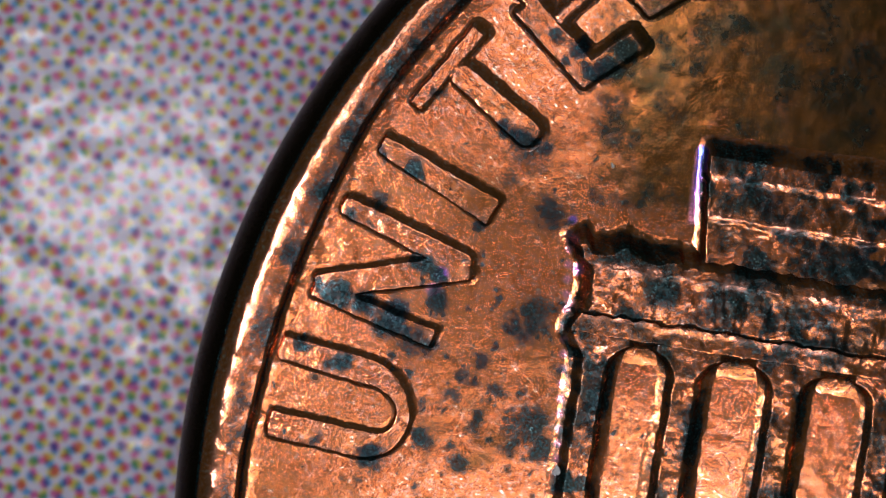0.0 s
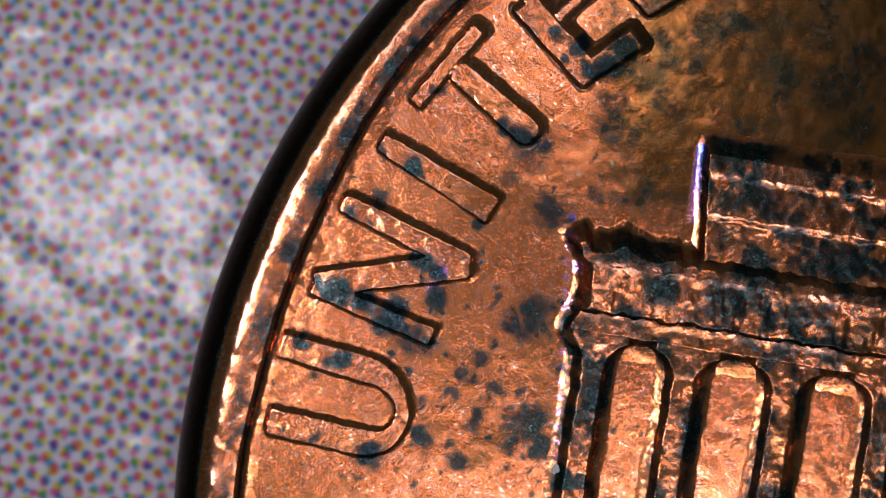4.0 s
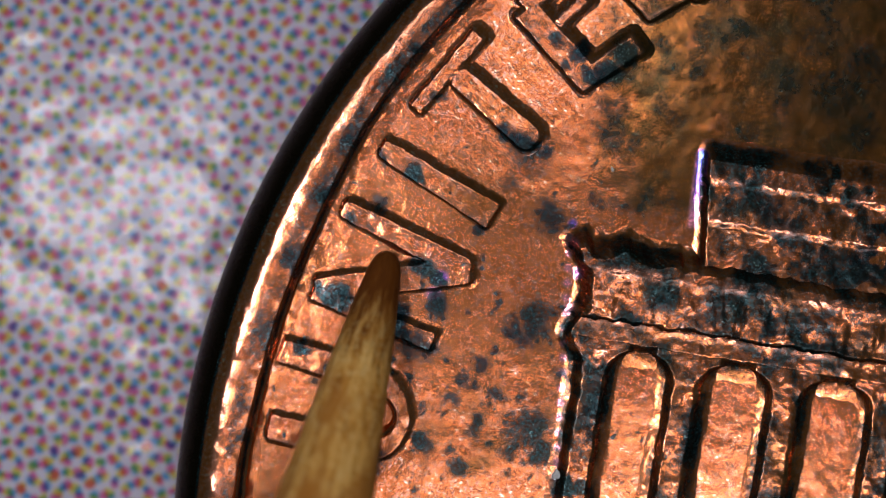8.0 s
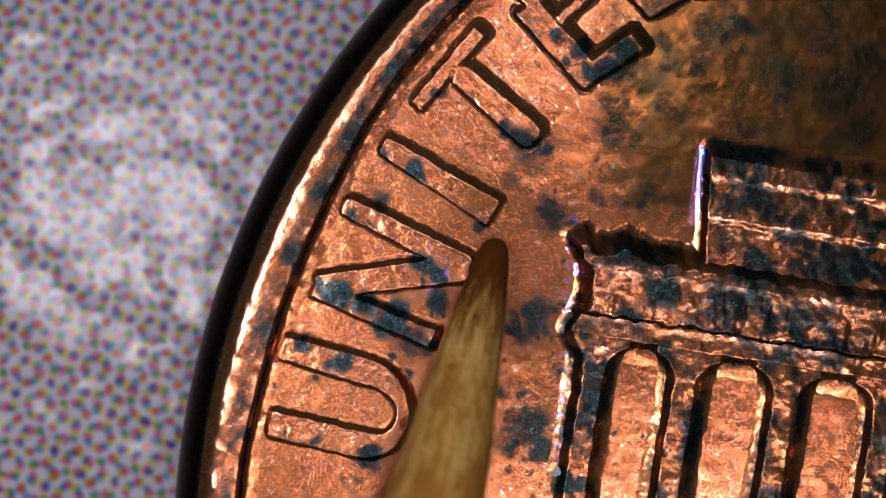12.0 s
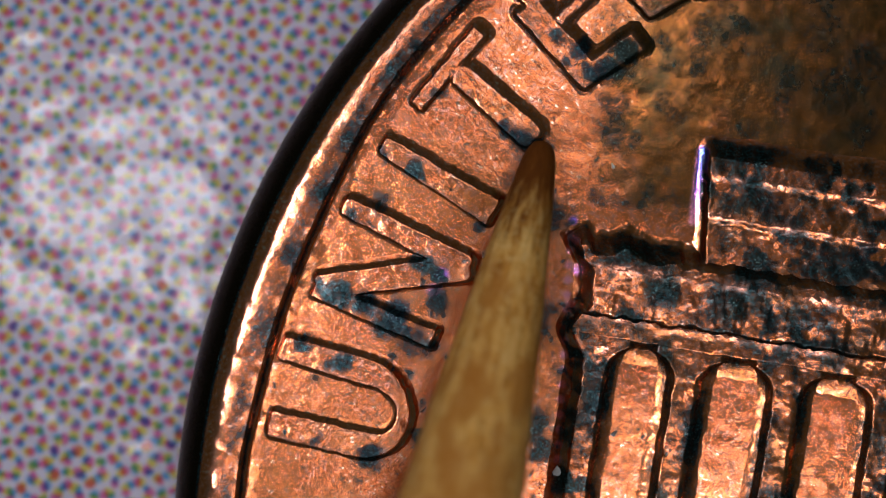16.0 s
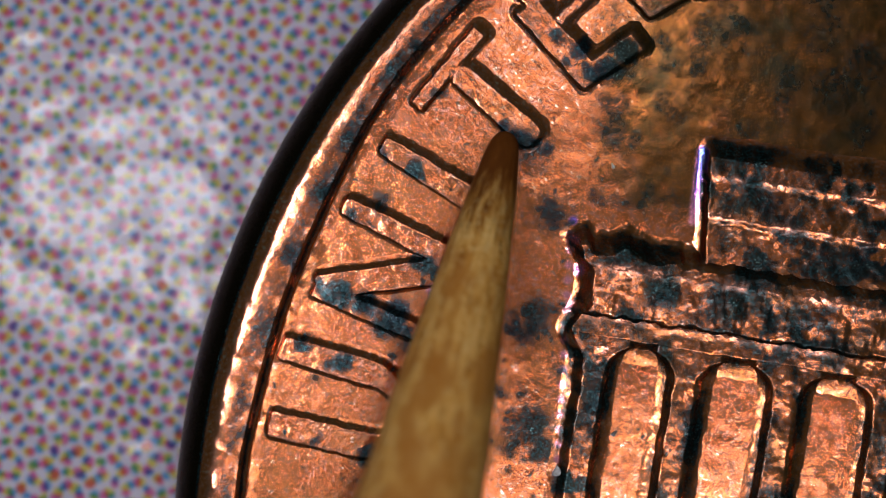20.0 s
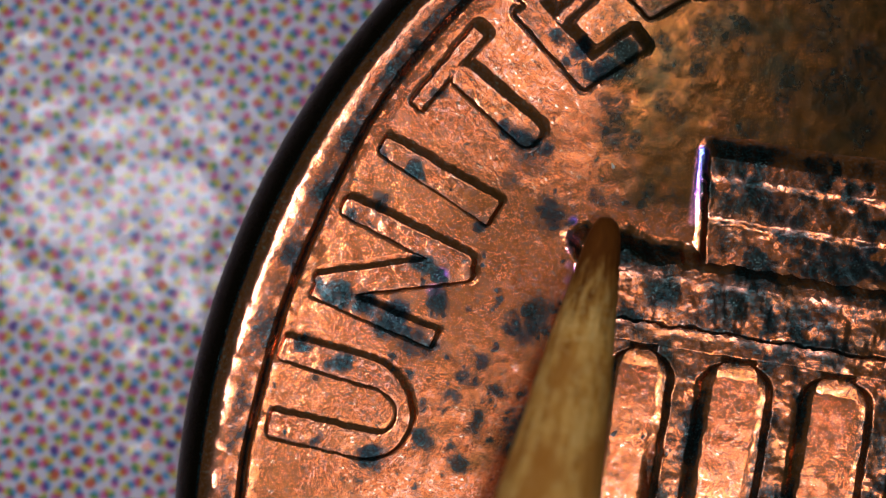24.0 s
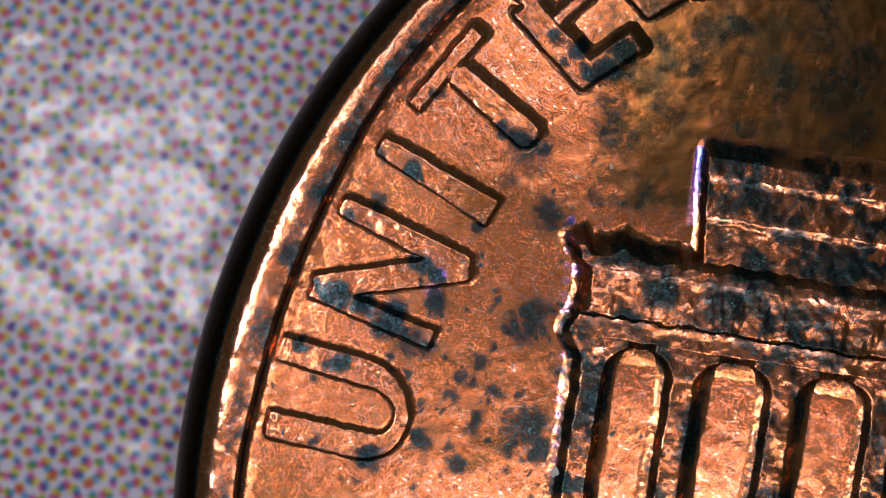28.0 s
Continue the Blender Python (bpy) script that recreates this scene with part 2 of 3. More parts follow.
def bar(x, y, x0, y0, x1, y1, r0, r1, corner=0.05):
    """Distance to a straight stroke whose half width goes from r0 to r1."""
    length = math.hypot(x1 - x0, y1 - y0)
    ux, uy = (x1 - x0) / length, (y1 - y0) / length
    along = (x - x0) * ux + (y - y0) * uy
    across = np.abs((y - y0) * ux - (x - x0) * uy)
    half = r0 + (r1 - r0) * np.clip(along / length, 0, 1)
    qx, qy = np.abs(along - length / 2) - length / 2 + corner, across - half + corner
    return np.hypot(np.maximum(qx, 0), np.maximum(qy, 0)) + np.minimum(np.maximum(qx, qy), 0) - corner


def block(x, y, x0, y0, x1, y1, corner=0.03):
    qx, qy = np.abs(x - (x0 + x1) / 2) - (x1 - x0) / 2 + corner, np.abs(y - (y0 + y1) / 2) - (y1 - y0) / 2 + corner
    return np.hypot(np.maximum(qx, 0), np.maximum(qy, 0)) + np.minimum(np.maximum(qx, qy), 0) - corner


# oxide spots on the coin: place from its centre and radius
FIELD_SPOTS = ((-5.46, 2.74, .21), (-5.75, 2.66, .14), (-5.60, 2.54, .12), (-5.33, 2.57, .10), (-5.55, 1.51, .25), (-5.38, 1.26, .15), (-5.74, 1.28, .10),
               (-6.29, 2.10, .09), (-6.15, 2.05, .09), (-6.37, 1.85, .10), (-6.12, 1.57, .12), (-6.02, 1.74, .06), (-6.73, 1.40, .17), (-5.90, 1.92, .10),
               (-6.06, 2.26, .11), (-6.49, 2.29, .06), (-6.81, 2.44, .21), (-6.56, 2.91, .18), (-6.40, 1.29, .09), (-6.30, 1.09, .12), (-5.30, 3.87, .21),
               (-5.13, 3.72, .11), (-7.21, 4.05, .12), (-6.05, 3.70, .08), (-7.45, 0.91, .07), (-7.93, 2.03, .06), (-6.69, 1.78, .05), (-5.21, 2.17, .10),
               (-5.62, 1.92, .08), (-7.40, 1.13, .10))
UPPER_SPOTS = ((-5.52, 4.60, .26), (-5.77, 4.27, .11), (-4.61, 4.77, .17), (-4.36, 4.66, .12), (-4.60, 5.02, .17), (-4.09, 5.79, .12), (-4.02, 5.49, .11),
               (-3.89, 4.99, .14), (-4.07, 5.10, .11), (-4.21, 4.08, .14), (-3.92, 4.05, .14), (-3.33, 5.85, .11), (-3.19, 5.66, .10), (-3.64, 5.47, .12),
               (-2.82, 5.05, .11), (-4.01, 4.41, .09), (-3.94, 4.22, .08), (-2.39, 5.85, .23), (-2.11, 5.24, .38), (-1.76, 5.61, .31), (-2.64, 5.49, .11),
               (-3.08, 4.80, .15), (-4.83, 4.05, .12), (-4.46, 5.42, .10), (-1.83, 4.86, .28),
               (-4.72, 4.00, .11), (-4.52, 3.98, .10), (-4.33, 3.97, .11), (-4.10, 4.00, .10), (-3.24, 5.96, .17), (-2.70, 5.12, .16))
# those on the right of E's stem paint its shaded slope
LETTER_SPOTS = ((-7.65, 2.25, .13), (-8.03, 2.42, .10), (-7.09, 2.28, .08), (-7.33, 1.23, .17), (-7.65, 3.03, .18), (-7.84, 3.11, .10), (-7.37, 2.89, .19),
                (-7.09, 2.72, .21), (-6.89, 2.57, .12), (-6.70, 3.34, .18), (-6.51, 3.22, .12), (-6.81, 3.39, .10), (-7.50, 3.82, .10), (-7.27, 3.76, .05),
                (-6.81, 4.35, .14), (-6.70, 4.26, .08), (-7.14, 4.55, .08), (-6.09, 3.73, .09), (-5.59, 4.72, .15), (-5.77, 4.80, .10), (-5.42, 4.60, .10),
                (-6.53, 5.21, .07), (-4.44, 5.73, .17), (-4.83, 5.46, .12), (-5.15, 5.55, .10), (-4.67, 5.49, .16), (-4.95, 5.7, .13), (-5.2, 5.88, .11), (-7.90, 1.38, .08), (-6.87, 2.05, .08))
RIM_SPOTS = ((-7.52, 4.87, .10), (-7.63, 4.70, .12), (-6.89, 5.74, .10), (-7.26, 5.21, .06), (-7.98, 3.95, .14), (-8.05, 3.68, .14), (-7.93, 4.08, .08),
             (-8.15, 3.29, .12), (-8.25, 3.01, .12), (-8.39, 2.73, .14), (-8.52, 2.45, .12), (-8.64, 2.17, .10), (-8.75, 1.72, .07), (-7.72, 4.52, .12),
             (-7.80, 4.35, .09), (-7.46, 5.07, .08), (-8.28, 3.48, .08), (-8.62, 1.92, .07), (-7.03, 5.55, .07), (-8.94, 0.98, .06))
# tints in blue (1), violet and rose (0.3): thin oxide and painted highlights
SHEEN = ((-5.06, 3.80, .055, .75), (-5.06, 3.58, .08, .4), (-5.0, 3.25, .08, .5), (-5.1, 2.85, .09, .3), (-6.52, 3.2, .09, .7), (-6.6, 3.02, .1, .45),
         # strips beside attic and building paint the lit feet of their walls
         *((-3.62 - 0.012 * k, 4.56 - 0.085 * k, .07, 1.0 - 0.075 * k) for k in range(10)),
         *((-5.09 - 0.0095 * k, 3.64 - 0.166 * k, .06, .30) for k in range(18)))


dice = random.Random(5)
FRECKLES = [(dice.gauss(-5.9, 0.75), dice.gauss(1.9, 0.9), 0.02 + 0.05 * dice.random() ** 2) for _ in range(110)]
FRECKLES += [(dice.uniform(-8.4, -4.6), dice.uniform(0.7, 6.0), 0.02 + 0.03 * dice.random() ** 2) for _ in range(60)]


def tarnish(x, y, extra=0.0):
    """How far the copper has oxidised, 0 to 1, at a place from the coin's centre."""
    wx, wy = x + 0.24 * (lumps(x, y, 3, 0.2) - 0.5), y + 0.24 * (lumps(x, y, 9, 0.2) - 0.5)
    t = np.zeros_like(x)
    for spots, depth in ((FIELD_SPOTS, 0.92), (UPPER_SPOTS, 0.66), (LETTER_SPOTS, 1.1), (RIM_SPOTS, 0.65)):
        for sx, sy, r in spots:
            d = np.hypot(wx - sx, wy - sy) / (1.02 * r)
            t = np.maximum(t, depth * (0.62 + 0.38 * min(r / 0.16, 1.0)) * (0.74 * smooth(1.35 - d) + 0.26 * smooth((2.1 - d) / 1.3)))
    for sx, sy, r in FRECKLES:
        near = (np.abs(x - sx) < 0.2) & (np.abs(y - sy) < 0.2)
        t[near] = np.maximum(t[near], 0.75 * smooth(1.3 - np.hypot(wx[near] - sx, wy[near] - sy) / r))
    upper = smooth((x * 0.75 + y * 0.45 + 1.05) / 1.6)
    t = np.maximum(t, (0.30 + 0.25 * upper) * (1.5 * lumps(x, y, 21, 0.45) - 0.15) * smooth((y - 3.6) * 2) * smooth((x + 5.0) * 1.5))
    return np.clip(np.maximum(t, extra * (-0.20 + 2.4 * lumps(x, y, 35, 0.34))) - 0.05 + 0.25 * (lumps(x, y, 31, 0.35) - 0.5), 0, 1)


def toning(x, y):
    """How brown the copper has turned: most on the upper field beyond the letters."""
    t = smooth((x + 5.35) / 1.3) * smooth((y - 3.3 + 0.16 * (x + 5)) / 1.3)
    t = t * (0.20 + 0.75 * lumps(x, y, 91, 0.8) + 0.95 * lumps(x, y, 92, 0.34)) - 0.1
    t = np.maximum(t, 0.30 * np.exp(-((x + 5.9) / 0.9) ** 2 - ((y - 4.15) / 0.6) ** 2) * (0.4 + 1.2 * lumps(x, y, 95, 0.4)))
    t = np.maximum(t, 0.45 * np.exp(-((x + 5.40) / 0.30) ** 2 - ((y - 2.1) / 0.50) ** 2) * (0.4 + 1.2 * lumps(x, y, 93, 0.5)))
    t = np.maximum(t, 0.55 * np.exp(-((x + 6.0) / 0.5) ** 2 - ((y - 1.35) / 0.6) ** 2) * (1.8 * lumps(x, y, 94, 0.28) - 0.2))
    wx, wy = x + 0.3 * (lumps(x, y, 13, 0.3) - 0.5), y + 0.3 * (lumps(x, y, 19, 0.3) - 0.5)
    for sx, sy, r in FIELD_SPOTS:
        t = np.maximum(t, 0.30 * smooth(1.0 - np.hypot(wx - sx, wy - sy) / (2.4 * r)))
    return np.clip(t + 0.24 * (lumps(x, y, 97, 0.7) - 0.5), 0, 1)


def sheen_tint(x, y):
    """Where thin oxide and the painted highlights show their colours."""
    t = np.zeros_like(x)
    for sx, sy, r, hue in SHEEN:
        t = np.maximum(t, hue * smooth(1.4 - np.hypot(x - sx, y - sy) / r))
    return t


def mesh_from(name, co, faces, material, tarn_shade=None, brown=None, polish=None, at=(0, 0)):
    """A smooth mesh from arrays: points in millimetres, quads, and the oxide with painted shade at each point."""
    me = bpy.data.meshes.new(name)
    me.vertices.add(len(co))
    me.vertices.foreach_set("co", (np.asarray(co, dtype=np.float64) * MM).astype(np.float32).ravel())
    me.loops.add(faces.size)
    me.loops.foreach_set("vertex_index", faces.astype(np.int32).ravel())
    me.polygons.add(len(faces))
    me.polygons.foreach_set("loop_start", np.arange(0, faces.size, 4, dtype=np.int32))
    me.polygons.foreach_set("use_smooth", np.ones(len(faces), dtype=bool))
    if tarn_shade is not None:
        a = me.attributes.new("tarnish", "FLOAT", "POINT")
        a.data.foreach_set("value", np.asarray(tarn_shade, dtype=np.float32))
        a = me.attributes.new("toning", "FLOAT", "POINT")
        a.data.foreach_set("value", np.asarray(brown, dtype=np.float32))
        # the metal flowed outwards when it was struck: angle and radius about the coin's axis
        px, py = np.asarray(co)[:, 0] + at[0], np.asarray(co)[:, 1] + at[1]
        a = me.attributes.new("sheen_tint", "FLOAT", "POINT")
        a.data.foreach_set("value", sheen_tint(px, py).astype(np.float32))
        a = me.attributes.new("flow", "FLOAT_VECTOR", "POINT")
        a.data.foreach_set("vector", np.stack([np.arctan2(py, -px) * 7.0, np.hypot(px, py), px * 0], -1).astype(np.float32).ravel())
    if polish is not None:
        a = me.attributes.new("polish", "FLOAT", "POINT")
        a.data.foreach_set("value", np.asarray(polish, dtype=np.float32))
    me.materials.append(material)
    me.update(calc_edges=True)
    return me


def sheet(xs, ys, height, keep):
    """Points and quads of a height field over the grid xs, ys, where keep holds."""
    X, Y = np.meshgrid(xs, ys)
    Z, K = height(X, Y), keep(X, Y)
    ids = np.arange(X.size).reshape(X.shape)
    quads = np.stack([ids[:-1, :-1], ids[:-1, 1:], ids[1:, 1:], ids[1:, :-1]], -1)
    ok = K[:-1, :-1] & K[:-1, 1:] & K[1:, 1:] & K[1:, :-1]
    quads = quads[ok]
    used = np.unique(quads)
    back = np.zeros(X.size, dtype=np.int64)
    back[used] = np.arange(len(used))
    return np.stack([X.ravel(), Y.ravel(), Z.ravel()], -1)[used], back[quads]


def under(ob, parent):
    ob.parent = parent
    return ob


def part(name, me, parent, at=(0, 0, 0), label=""):
    ob = under(new(name, me), parent)
    ob.location = [v * MM for v in at]
    return tagged(ob, label) if label else ob


STRIKE = (-0.58, -0.66)             # struck shapes lean this much per millimetre of height


def relief(name, distance, box, height, parent, label="", wall=0.058, step=0.012, foot=0.13, extra=0.0, ragged=0.028, tilt=None, fillet=0.016, strike=STRIKE, worn=None):
    """A struck, raised shape: its flat top, steep walls and a soft foot that runs into the field."""
    x0, y0, x1, y1 = box

    def d_of(X, Y):
        return distance(X, Y) + ragged * (lumps(X, Y, 41, 0.11) - 0.5)

    def z_of(X, Y):
        d = d_of(X, Y)
        top = height + 0.014 * (lumps(X, Y, 51, 0.22) - 0.5) + (tilt(X, Y) if tilt else 0)
        soft = (fillet(X, Y) if callable(fillet) else fillet) * np.clip(1 - (d - wall * 0.2) / (foot - 0.03), 0, 1) ** 2
        return FIELD + np.maximum(top * (1 - smooth(d / wall + 0.5)), soft) - 0.006

    co, quads = sheet(np.arange(x0, x1, step), np.arange(y0, y1, step), z_of, lambda X, Y: d_of(X, Y) < foot)
    raised = smooth((0.10 - d_of(co[:, 0], co[:, 1])) / 0.05)
    t, brown = tarnish(co[:, 0], co[:, 1], extra * raised), toning(co[:, 0], co[:, 1])
    if worn:
        rub_shine = worn(co[:, 0], co[:, 1]) * smooth((0.02 - d_of(co[:, 0], co[:, 1])) / 0.05)
        # bare copper shows through the oxide in small patches
        patchy = smooth(5.0 * (lumps(co[:, 0], co[:, 1], 56, 0.18) - 0.46)) * smooth(4.0 * (lumps(co[:, 0], co[:, 1], 60, 0.5) - 0.36))
        t, brown = t * (1 - rub_shine) * (1 - 0.85 * patchy), (0.10 + 0.5 * lumps(co[:, 0], co[:, 1], 99, 0.4)) * (1 - rub_shine) * (1 - patchy)
    else:
        # high edges of the letters, worn and painted with highlights here and there
        d = d_of(co[:, 0], co[:, 1])
        rub_shine = np.exp(-((d + 0.05) / 0.022) ** 2) * np.clip(3.0 * lumps(co[:, 0], co[:, 1], 59, 0.16) - 1.0, 0, 0.5) * np.clip(1 - 1.3 * t, 0, 1)
    cx, cy = (x0 + x1) / 2, (y0 + y1) / 2
    co = co - np.array([cx, cy, FIELD])
    co[:, 0] += strike[0] * (co[:, 2] - 0.5 * height)
    co[:, 1] += strike[1] * (co[:, 2] - 0.5 * height)
    return part(name, mesh_from(name, co, quads, COPPER, t, brown, rub_shine, (cx, cy)), parent, (cx, cy, FIELD), label)


# ---- the printed paper under the coin ----
def paper_height(X, Y):
    h = 0.010 * (lumps(X, Y, 71, 2.2) - 0.5) + 0.006 * (lumps(X, Y, 75, 0.5) - 0.5)
    for x0, y0, x1, y1, depth in ((-5.2, 0.9, -2.6, -1.05, 0.004), (-4.6, 1.2, -2.2, 2.6, 0.002), (-3.9, -0.3, -2.6, -0.95, 0.009)):
        length = math.hypot(x1 - x0, y1 - y0)
        along = ((X - x0) * (x1 - x0) + (Y - y0) * (y1 - y0)) / length
        across = ((X - x0) * (y1 - y0) - (Y - y0) * (x1 - x0)) / length
        h = h + depth * np.exp(-((across + 0.12 * np.sin(along * 2.1)) / 0.19) ** 2) * smooth(along / 0.5 + 0.5) * smooth((length - along) / 0.5 + 0.5)
    left = smooth((-1.6 - X) / 0.8)
    return np.where(left > 0, h * left, 0) - 0.03


def axis(dense0, dense1, step, far0, far1, gap):
    return np.concatenate([np.arange(far0, dense0, gap), np.arange(dense0, dense1, step), np.arange(dense1, far1 + gap, gap)])


co, quads = sheet(axis(-7, 0, 0.04, -80, 80, 2.0), axis(-4.4, 4.4, 0.04, -60, 60, 2.0), paper_height, lambda X, Y: X > -1e9)
paper = new("paper", mesh_from("paper", co, quads, PAPER))
tagged(paper, "white paper printed with tiny magenta, cyan and yellow dots", "paper", kind="structure")

# ---- the coin ----
coin = new("coin")
coin.location = (COIN[0] * MM, COIN[1] * MM, 0)
tagged(coin, "worn copper coin with dark oxide spots on printed paper", "coin")

# its flat field
co, quads = sheet(axis(-8.9, -1.1, 0.022, -9.0, 9.0, 0.15), axis(0.4, 6.6, 0.022, -9.0, 9.0, 0.15),
                  lambda X, Y: FIELD + 0.010 * (lumps(X, Y, 61, 0.6) - 0.5) + 0.004 * (lumps(X, Y, 65, 0.13) - 0.5),
                  lambda X, Y: np.hypot(X, Y) < 8.76)
part("field", mesh_from("field", co, quads, COPPER, tarnish(co[:, 0], co[:, 1]), toning(co[:, 0], co[:, 1])), coin)


def rim_mesh():
    """Raised rim, rounded shoulder, upright edge and the underside, turned about the coin's axis."""
    profile = [(0.02, 0.04), (6.0, 0.03), (8.8, 0.0), (9.2, 0.0), (9.43, 0.06), (9.53, 0.22), (9.553, 0.5), (9.553, 0.85), (9.535, 1.05),
               (9.48, 1.20), (9.40, 1.31), (9.32, 1.385), (9.25, 1.43), (9.20, 1.462), (9.16, 1.482), (9.12, 1.494), (9.07, 1.499), (9.0, 1.499),
               (8.92, 1.494), (8.85, 1.488), (8.80, 1.480), (8.77, 1.468), (8.74, 1.428), (8.71, 1.395), (8.68, 1.376), (8.62, 1.365), (8.54, 1.358), (8.46, 1.350)]
    pts = []
    for i in range(len(profile) - 1):
        a, b = np.array(profile[i]), np.array(profile[i + 1])
        p0, p3 = np.array(profile[max(i - 1, 0)]), np.array(profile[min(i + 2, len(profile) - 1)])
        for t in (0, 0.34, 0.67):
            pts.append(0.5 * (2 * a + (b - p0) * t + (2 * p0 - 5 * a + 4 * b - p3) * t * t + (3 * a - p0 - 3 * b + p3) * t ** 3))
    pts.append(np.array(profile[-1]))
    pts = np.array(pts)
    n, k = 2200, len(pts)
    ang = np.arange(n) * 2 * math.pi / n
    wob = 1 + 0.0009 * (lumps(ang * 9, ang * 0, 81, 0.2) - 0.5)
    # the step down to the field runs a little in and out along the rim
    turn = np.degrees(np.arctan2(np.sin(ang), -np.cos(ang)))
    run = 0.005 + 0.08 * smooth((turn - 24) / 14) + 0.045 * smooth((14 - turn) / 8)
    R = pts[None, :, 0] + np.outer(run, smooth((9.02 - pts[:, 0]) / 0.16) * (pts[:, 1] > 1.3))
    X, Y = R * (np.cos(ang) * wob)[:, None], R * (np.sin(ang) * wob)[:, None]
    Z = np.tile(pts[:, 1], (n, 1)) + 0.018 * (lumps(X, Y, 85, 0.2) - 0.5) * (pts[:, 1] > 1.3)
    ids = np.arange(n * k).reshape(n, k)
    nxt = np.roll(ids, -1, 0)
    quads = np.stack([ids[:, :-1], nxt[:, :-1], nxt[:, 1:], ids[:, 1:]], -1).reshape(-1, 4)
    co = np.stack([X.ravel(), Y.ravel(), Z.ravel()], -1)
    x, y = co[:, 0], co[:, 1]
    r = np.hypot(x, y)
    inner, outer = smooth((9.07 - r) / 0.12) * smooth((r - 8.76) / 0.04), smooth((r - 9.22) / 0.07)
    # over the oxide, outer paints the shade of the rounded edge
    tarn_shade = np.maximum(tarnish(x, y, 0.12 + 0.40 * inner), 1.3 * outer)
    # shade painted into the step between rim and field
    tarn_shade = np.maximum(tarn_shade, 0.8 * np.exp(-((co[:, 2] - 1.425) / 0.03) ** 2) * (r < 8.95))
    # the ridge's highlight, painted as a pale line along the worn rim
    rub_shine = smooth(1.25 - np.abs(r - 9.105 - 0.03 * (lumps(x, y, 67, 0.4) - 0.5)) / 0.055) * np.clip(0.15 + 0.9 * lumps(x, y, 63, 0.25), 0, 0.8)
    return mesh_from("rim", co, quads, COPPER, tarn_shade, toning(x, y) * (r < 9.2), rub_shine)


part("rim", rim_mesh(), coin, label="raised bright copper rim, shade painted on its rounded edge")


# the raised letters along the rim
def strokes(*rows):
    def distance(X, Y):
        d = np.full_like(X, 9.0)
        for r in rows:
            d = np.minimum(d, bar(X, Y, *r) if len(r) > 3 else np.hypot(X - r[0], Y - r[1]) - r[2])
        return d
    xs, ys = [v for r in rows for v in ((r[0], r[2]) if len(r) > 3 else (r[0],))], [v for r in rows for v in ((r[1], r[3]) if len(r) > 3 else (r[1],))]
    return distance, (min(xs) - 0.4, min(ys) - 0.4, max(xs) + 0.4, max(ys) + 0.4)


def bowl(cx, cy, ax, ay, bx, by, half, thin, start, end, steps=70):
    """Curved stroke round (cx, cy), thinner half way, as a row of round touches."""
    turns = [start + (end - start) * i / steps for i in range(steps + 1)]
    return [(cx + ax * math.cos(t) + bx * math.sin(t), cy + ay * math.cos(t) + by * math.sin(t), half + (thin - half) * abs(math.sin(t)) ** 1.3) for t in turns]


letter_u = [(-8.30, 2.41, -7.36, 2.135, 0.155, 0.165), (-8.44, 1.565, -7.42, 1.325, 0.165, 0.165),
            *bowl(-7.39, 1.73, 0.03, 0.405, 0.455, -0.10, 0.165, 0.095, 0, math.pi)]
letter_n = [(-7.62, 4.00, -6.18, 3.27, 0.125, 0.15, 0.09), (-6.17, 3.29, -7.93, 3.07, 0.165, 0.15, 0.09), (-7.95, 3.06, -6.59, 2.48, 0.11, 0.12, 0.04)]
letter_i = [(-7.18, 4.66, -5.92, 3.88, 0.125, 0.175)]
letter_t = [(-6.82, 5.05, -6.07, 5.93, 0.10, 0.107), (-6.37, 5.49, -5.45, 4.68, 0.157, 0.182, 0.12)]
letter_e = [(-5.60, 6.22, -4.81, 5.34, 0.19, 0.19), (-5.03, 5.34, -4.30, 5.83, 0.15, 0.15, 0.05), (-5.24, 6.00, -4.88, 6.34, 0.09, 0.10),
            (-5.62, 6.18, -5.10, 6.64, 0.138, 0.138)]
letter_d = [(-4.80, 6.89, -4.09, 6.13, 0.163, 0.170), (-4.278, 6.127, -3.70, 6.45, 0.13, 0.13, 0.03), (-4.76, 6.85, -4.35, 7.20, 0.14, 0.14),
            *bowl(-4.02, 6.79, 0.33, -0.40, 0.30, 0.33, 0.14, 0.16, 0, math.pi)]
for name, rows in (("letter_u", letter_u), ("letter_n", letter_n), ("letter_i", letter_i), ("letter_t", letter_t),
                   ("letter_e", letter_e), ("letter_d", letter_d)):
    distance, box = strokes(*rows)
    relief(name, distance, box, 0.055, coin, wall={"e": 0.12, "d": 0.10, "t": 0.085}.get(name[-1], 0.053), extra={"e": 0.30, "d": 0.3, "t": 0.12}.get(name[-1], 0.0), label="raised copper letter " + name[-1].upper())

# the building on the coin: its own axes lean 9 degrees against the paper
LEAN = radians(-9)
CORNER = (-4.956, 3.545)


def on_building(x, y):
    dx, dy = x - CORNER[0], y - CORNER[1]
    return dx * math.cos(LEAN) + dy * math.sin(LEAN), -dx * math.sin(LEAN) + dy * math.cos(LEAN)


